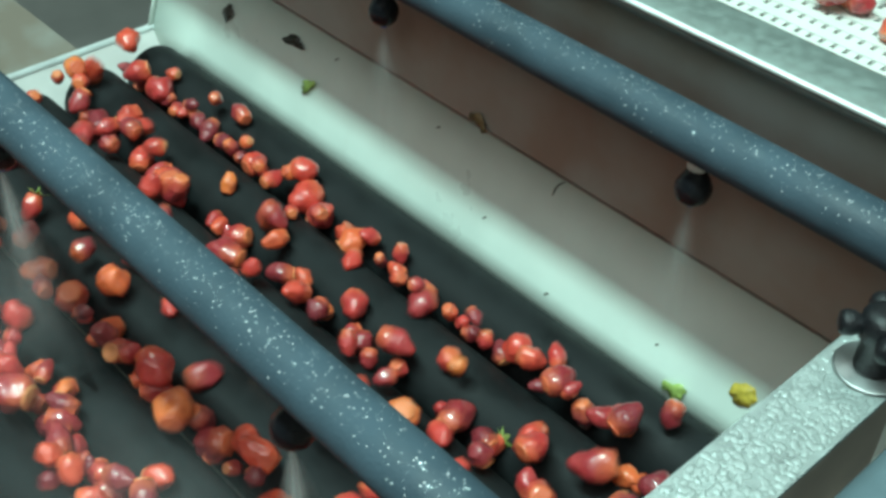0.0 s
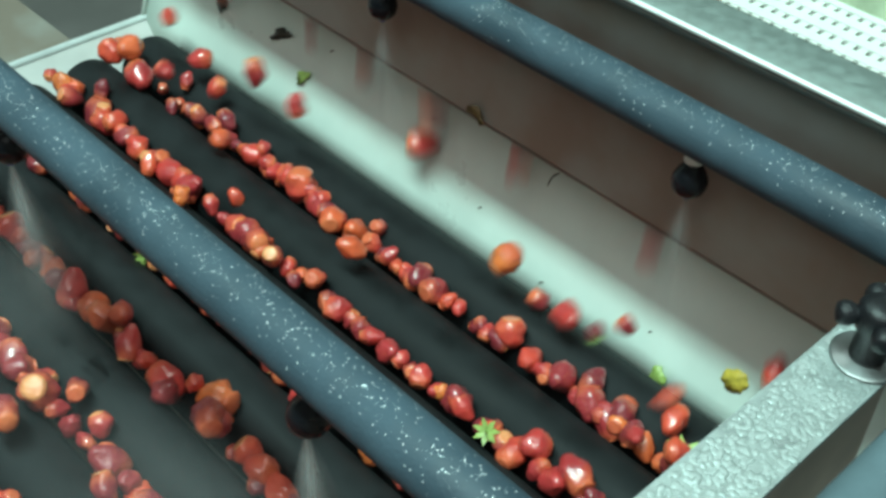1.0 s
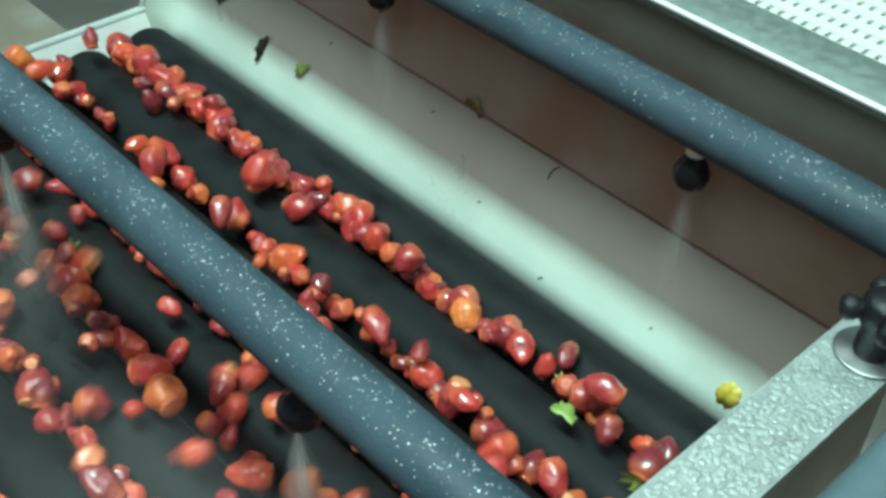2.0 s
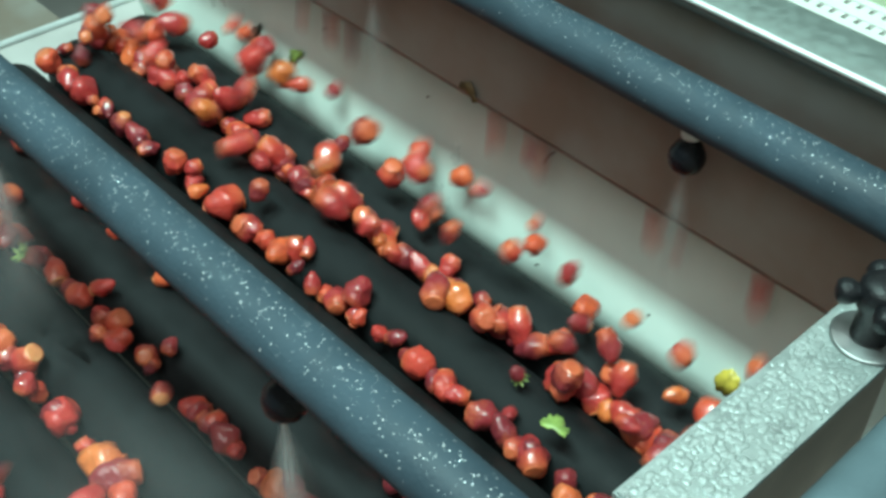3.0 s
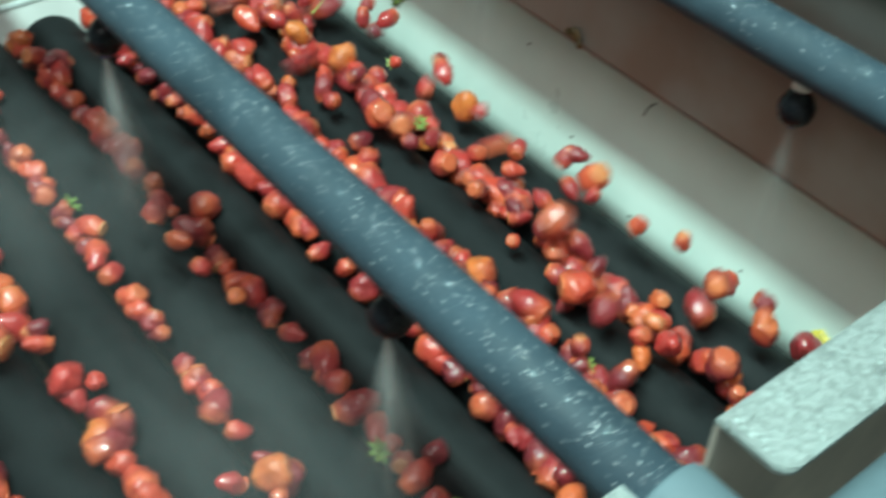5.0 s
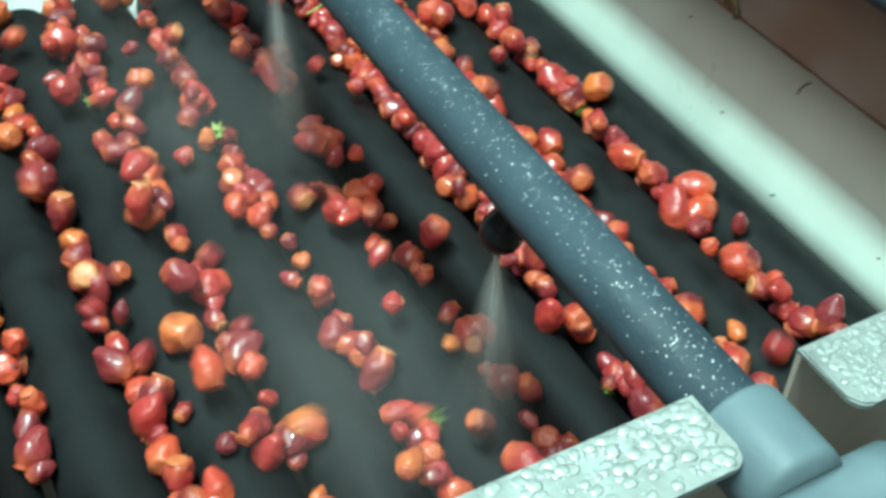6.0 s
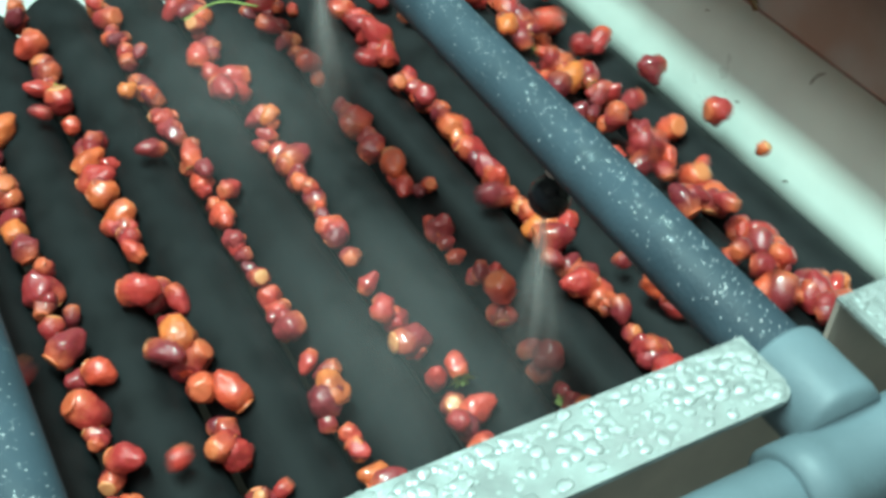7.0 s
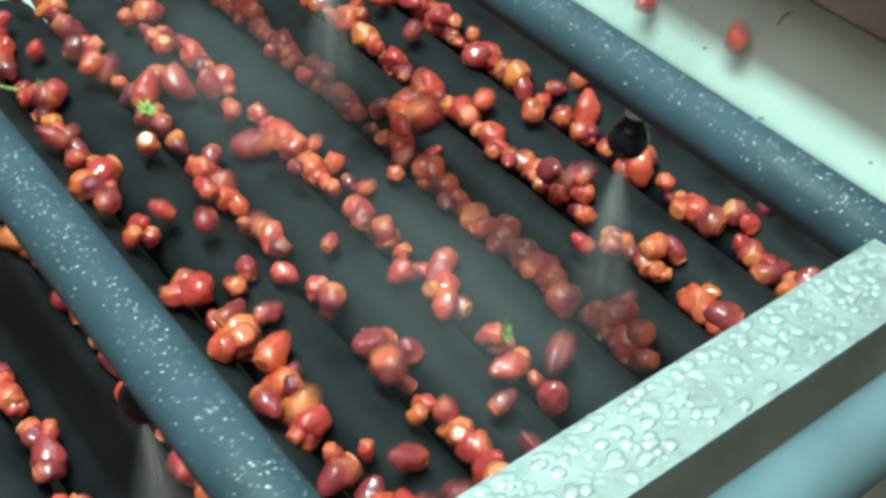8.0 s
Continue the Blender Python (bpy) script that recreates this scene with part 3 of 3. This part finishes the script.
def berry_mesh(seed, cut):
    """A lumpy cone with a rounded tip, cut flat at the stalk end; unit length about 27 mm along z."""
    r = random.Random(seed)
    length, width = r.uniform(0.021, 0.030), r.uniform(0.0100, 0.0125)
    taper, bend = r.uniform(0.05, 0.60), r.uniform(-0.25, 0.25)
    n, rows = 18, 12
    bm = bmesh.new()
    off = Vector((r.uniform(0, 50), r.uniform(0, 50), r.uniform(0, 50)))
    rings = []
    for j in range(rows + 1):
        v = j / rows
        z = length * (v - 0.5)
        rad = width * math.sin(math.pi * (0.05 + 0.80 * v)) ** 0.62 * (1 - taper * 0.45 * (1 - v))
        ring = []
        for i in range(n):
            a = 2 * math.pi * i / n
            q = Vector((math.cos(a), math.sin(a), v * 2))
            k = 1 + 0.30 * noise.noise(q * 1.2 + off) + 0.13 * noise.noise(q * 2.4 + off)
            ring.append(bm.verts.new((rad * k * math.cos(a) + bend * z * (0.5 - v), rad * k * math.sin(a), z)))
        rings.append(ring)
    for a, b in zip(rings, rings[1:]):
        for i in range(n):
            bm.faces.new((a[i], a[(i + 1) % n], b[(i + 1) % n], b[i]))
    bm.faces.new(rings[0][::-1])
    bm.faces.new(rings[-1])
    me = mesh_of("strawberry", bm, M_FRUIT)
    z = length / 2
    tops = bmesh.new()
    rad = max(v.co.xy.length for v in me.vertices if abs(v.co.z - z) < 1e-5)
    dome = [(rad * 0.80, -0.0010), (rad * 0.86, 0.0001), (rad * 0.60, 0.0007), (rad * 0.25, 0.0006 if cut else 0.0016)]
    lathe([(a, z + b) for a, b in dome], "z", 14, tops)
    return me, mesh_of("cut_top", tops, M_TOP), z


def calyx_mesh():
    bm = bmesh.new()
    for i in range(7):
        a = 2 * math.pi * i / 7
        t = Matrix.Rotation(a, 4, "Z")
        vs = [bm.verts.new(t @ Vector(c)) for c in ((0.001, -0.0018, 0), (0.007, -0.0026, 0.0012), (0.0125, 0, 0.0035), (0.007, 0.0026, 0.0012), (0.001, 0.0018, 0))]
        bm.faces.new(vs)
    ex = bmesh.ops.extrude_face_region(bm, geom=bm.faces[:])
    bmesh.ops.translate(bm, vec=(0, 0, 0.0006), verts=[v for v in ex["geom"] if isinstance(v, bmesh.types.BMVert)])
    lathe([(0.0012, 0.0), (0.0009, 0.006), (0.0011, 0.0075)], "z", 8, bm)
    bmesh.ops.remove_doubles(bm, verts=bm.verts, dist=0.0011)
    return mesh_of("calyx", bm, M_LEAF)


SHAPES = [berry_mesh(100 + i, i % 3 != 0) for i in range(18)]
CALYX = calyx_mesh()
BERRIES = []          # (object, valley at the start, place along the valley, own random numbers)
frng = random.Random(11)
PER_ROW = 68
FIRST_VALLEY, LAST_VALLEY, FULL_VALLEY = -5, 10, 4       # the wave stands at the full valley when the clip starts


def build_berry(valley, x):
    body, top, z = frng.choice(SHAPES)
    ob = new("strawberry", body)
    s = frng.choice((0.52, 0.58, 0.64, 0.70, 0.77, 0.86, 0.98)) * frng.uniform(0.92, 1.04)
    ob.scale = (s, s, s)
    tagged(ob, "wet red strawberry with its pale cut top", "strawberry", "strawberries in the washer")
    t = new("cut_top", top)
    t.parent = ob
    if frng.random() < 0.012:
        c = new("calyx", CALYX)
        c.parent = ob
        c.location = (0, 0, z + 0.001)
        tagged(ob, "wet red strawberry with its green calyx still attached")
    BERRIES.append((ob, valley, x, s, frng.random()))


for valley in [*range(FIRST_VALLEY, LAST_VALLEY + 1), FULL_VALLEY]:
    count = PER_ROW + (44 if valley < 0 else 0)
    xs = [X_END + 0.008 + (X_RAIL - X_END - 0.018) * (i + frng.uniform(-0.35, 0.35)) / (count - 1) for i in range(count)]
    late = valley == FULL_VALLEY and any(b[1] == LAST_VALLEY for b in BERRIES)
    for x in xs:
        build_berry(valley - 0.5 if late else valley, min(max(x, X_END + 0.008), X_RAIL - 0.010))

# ---------------------------------------------------------------- what moves
CYCLE, LAND = 1.83, 1.20          # a batch of fruit drops every CYCLE seconds


def valley_place(k, x, depth, s):
    return Vector((min(max(x, X_END + 0.008), X_RAIL - 0.010), ROW_Y0 - PITCH * k, ROLLER_Z + 0.0165 + 0.0075 * s + depth))


def berry_rows(valley, x, s, own):
    r = random.Random(int(own * 1e9))
    q = Euler((r.uniform(0, 6.3), r.uniform(-0.5, 0.5), r.uniform(0, 6.3))).to_quaternion()
    if r.random() < 0.55:         # long side along the valley
        q = Euler((r.uniform(0, 6.3), math.pi / 2 + r.uniform(-0.5, 0.5), 0)).to_quaternion()
    rows, state = [], {"q": q, "t": 0.0}

    def key(t, p, spin):
        """spin: radians a second about the valley, plus some tumbling."""
        if rows and t - rows[-1][0] < 0.034:
            return
        dt = t - state["t"]
        if dt > 0 and spin:
            a = max(-1.2, min(1.2, spin * dt))
            state["q"] = Euler((a, r.uniform(-0.25, 0.25), r.uniform(-0.35, 0.35))).to_quaternion() @ state["q"]
        state["t"] = t
        rows.append((t, Matrix.LocRotScale(p, state["q"], None)))

    waits = valley == FULL_VALLEY - 0.5
    k, t, depth = round(valley + 0.1), 0.0, r.uniform(-0.001, 0.003)
    if valley < 0:
        n = -valley - 1                               # batches still to wait
        drop = LAND + CYCLE * n + r.choice((r.uniform(-0.55, -0.05), r.uniform(-0.18, 0.12), r.uniform(-0.18, 0.12)))
        bx = x + r.uniform(-0.01, 0.01)
        zb = BELT_Z + 0.0085 * s + 0.002 + r.uniform(0, 0.006)
        key(0.0, Vector((bx, NOSE_Y + BELT_V * (drop - 0.24), zb)), 0)
        key(drop - 0.24, Vector((bx, NOSE_Y, zb)), 0)
        d = r.uniform(-0.02, 0.02)
        key(drop - 0.18, Vector((bx, 0.7380, zb - 0.004)), 5)
        key(drop - 0.13, Vector((bx + d * 0.2, 0.7210, -0.030)), 6)
        key(drop - 0.08, Vector((bx + d * 0.4, 0.7190, -0.085)), 6)
        key(drop - 0.04, Vector((bx + d * 0.7, 0.7170, -0.140)), 6)
        key(drop, Vector((bx + d * 0.9, 0.7080, -0.190)), 6)
        key(drop + 0.07, Vector((bx + d, 0.6720, -0.196 + r.uniform(0, 0.016))), 6)
        k, t, x = 0, drop + 0.17, x + d
        for _ in range(r.choice((0, 1, 2, 3))):       # tumbles over the first rollers before it settles
            u = r.uniform(-0.75, 0.9)
            key(t, Vector((x + r.uniform(-0.01, 0.01), ROW_Y0 - PITCH * u, ROLLER_Z + 0.031 + 0.013 * abs(math.sin(math.pi * u)) + r.uniform(0, 0.012))), 6)
            t += r.uniform(0.09, 0.15)
        p = valley_place(k, x, depth + r.uniform(0, 0.006), s)
        key(t, p, 6)
        nxt = n + 1
    else:
        p = valley_place(k, x, depth, s)
        if k <= FULL_VALLEY and r.random() < 0.6:     # still tossed about when the clip starts
            key(0.0, p + Vector((0, r.uniform(-0.026, 0.026), r.uniform(0.007, 0.024))), 0)
            t = r.uniform(0.12, 0.50)
            if t > 0.25:
                key(t - 0.14, p + Vector((r.uniform(-0.005, 0.005), r.uniform(-0.019, 0.019), r.uniform(0.005, 0.017))), 5)
            key(t, p, 5)
        else:
            key(0.0, p, 0)
        nxt = -1 if k >= FULL_VALLEY and not waits else 0
    spin = r.uniform(0.8, 2.4)
    while t < 8.0:
        wave = LAND + CYCLE * nxt + 0.20 * k
        go = max(wave + r.choice((r.uniform(-0.2, 0.3), r.uniform(-0.1, 0.75))), t + 0.05)
        while t + 0.28 < min(go, 8.0):
            t += 0.25
            x += r.uniform(-0.003, 0.003)
            p = valley_place(k, x, depth + r.uniform(-0.001, 0.002), s)
            if r.random() < 0.26:     # rides up the side of a roller for a moment
                p += Vector((0, r.uniform(-0.018, 0.018), r.uniform(0.005, 0.013)))
            key(t, p, spin)
        if go > 8.0:
            break
        key(go, p, spin)
        a, b = p.copy(), valley_place(k + 1, x + r.uniform(-0.010, 0.010), depth, s)
        u, t2 = r.uniform(0.10, 0.45), go
        for _ in range(r.choice((2, 3, 4, 4, 5) if k <= 1 else (1, 2, 2, 3, 4))):      # tossed about on the roller before it settles
            c = a.lerp(b, u)
            c.x += r.uniform(-0.012, 0.012)
            c.z += 0.013 * math.sin(math.pi * min(u, 1)) + r.uniform(0.001, 0.016)
            t2 += r.uniform(0.09, 0.15)
            key(t2, c, 7)
            u = min(max(u + r.uniform(-0.10, 0.45), 0.1), 1.25)
        t = t2 + r.uniform(0.08, 0.12)
        key(t, b, 6)
        k, p, x = k + 1, b, b.x
        nxt += 1
    if rows[-1][0] < 8.0:
        key(8.2, p, spin)
    return rows


def motions():
    for ob, valley, x, s, own in BERRIES:
        walk(ob, berry_rows(valley, x, s, own))
    for ob, run in LINKS:
        walk(ob, [(t * 0.16, link_pose(run - BELT_V * t * 0.16)) for t in range(52)])
    for i, ob in enumerate(ROLLERS):
        walk(ob, [(t * 0.25, pose(0, ROLLER_Y0 - PITCH * i, ROLLER_Z, 55 * t + 23 * i, 0, 0)) for t in range(33)])
    for i, ob in enumerate(SPRAYS):
        still = ob.matrix_basis.copy()
        walk(ob, [(t * 0.1, still @ pose(0, 0, 0, 0.8 * math.sin(t * 2.3 + i), 0.8 * math.sin(t * 1.7 + i), 3 * math.sin(t * 3.1 + i))) for t in range(81)])
    flat = pose(0, 0, 0, CHUTE_TILT, 0, 0)
    at = lambda x, y, turn: Matrix.Translation(chute_point(x, y)) @ flat @ pose(0, 0, 0, 0, 0, turn)
    walk(LEAF_GREEN, [(0.0, at(-0.1401, 0.7117, 15)), (0.7, at(-0.1401, 0.7117, 15)), (1.0, at(-0.1470, 0.7100, 75)), (1.15, at(-0.1490, 0.7085, 110)), (1.35, pose(-0.150, 0.652, -0.200, 0, 0, 150)), (3.3, pose(-0.135, 0.585, -0.202, 0, 0, 190)),
                      (5.2, pose(-0.14, 0.459, -0.226, 0, 0, 220)), (8.0, pose(-0.16, 0.459, -0.226, 0, 0, 260))])
    walk(LEAF_DARK, [(0.0, at(-0.5675, 0.7322, 5)), (0.8, at(-0.5720, 0.7315, 10)), (1.1, at(-0.5800, 0.7295, 40)), (1.5, at(-0.5940, 0.7228, 70)), (3.5, at(-0.5935, 0.7220, 72)), (8.0, at(-0.5935, 0.7220, 72))])
    walk(LEAF_YELLOW, [(0.0, at(-0.0973, 0.7198, 25)), (1.1, at(-0.0973, 0.7198, 25)), (1.4, at(-0.0976, 0.7158, 60)), (8.0, at(-0.0976, 0.7154, 60))])
    walk(STALK, [(0.0, pose(-0.56, 0.745, -0.060, 30, 0, 85)), (4.5, pose(-0.56, 0.742, -0.065, 30, 0, 85)), (4.9, pose(-0.56, 0.700, -0.180, 20, 0, 88)), (5.2, pose(-0.565, 0.640, -0.198, 0, 0, 83)), (5.8, pose(-0.57, 0.555, -0.198, 0, 0, 80)),
                 (6.5, pose(-0.571, 0.472, -0.198, 0, 0, 80)), (7.0, pose(-0.598, 0.412, -0.198, 0, 0, 85)), (7.5, pose(-0.578, 0.312, -0.198, 0, 0, 76)), (8.0, pose(-0.570, 0.230, -0.198, 0, 0, 70))])


motions()
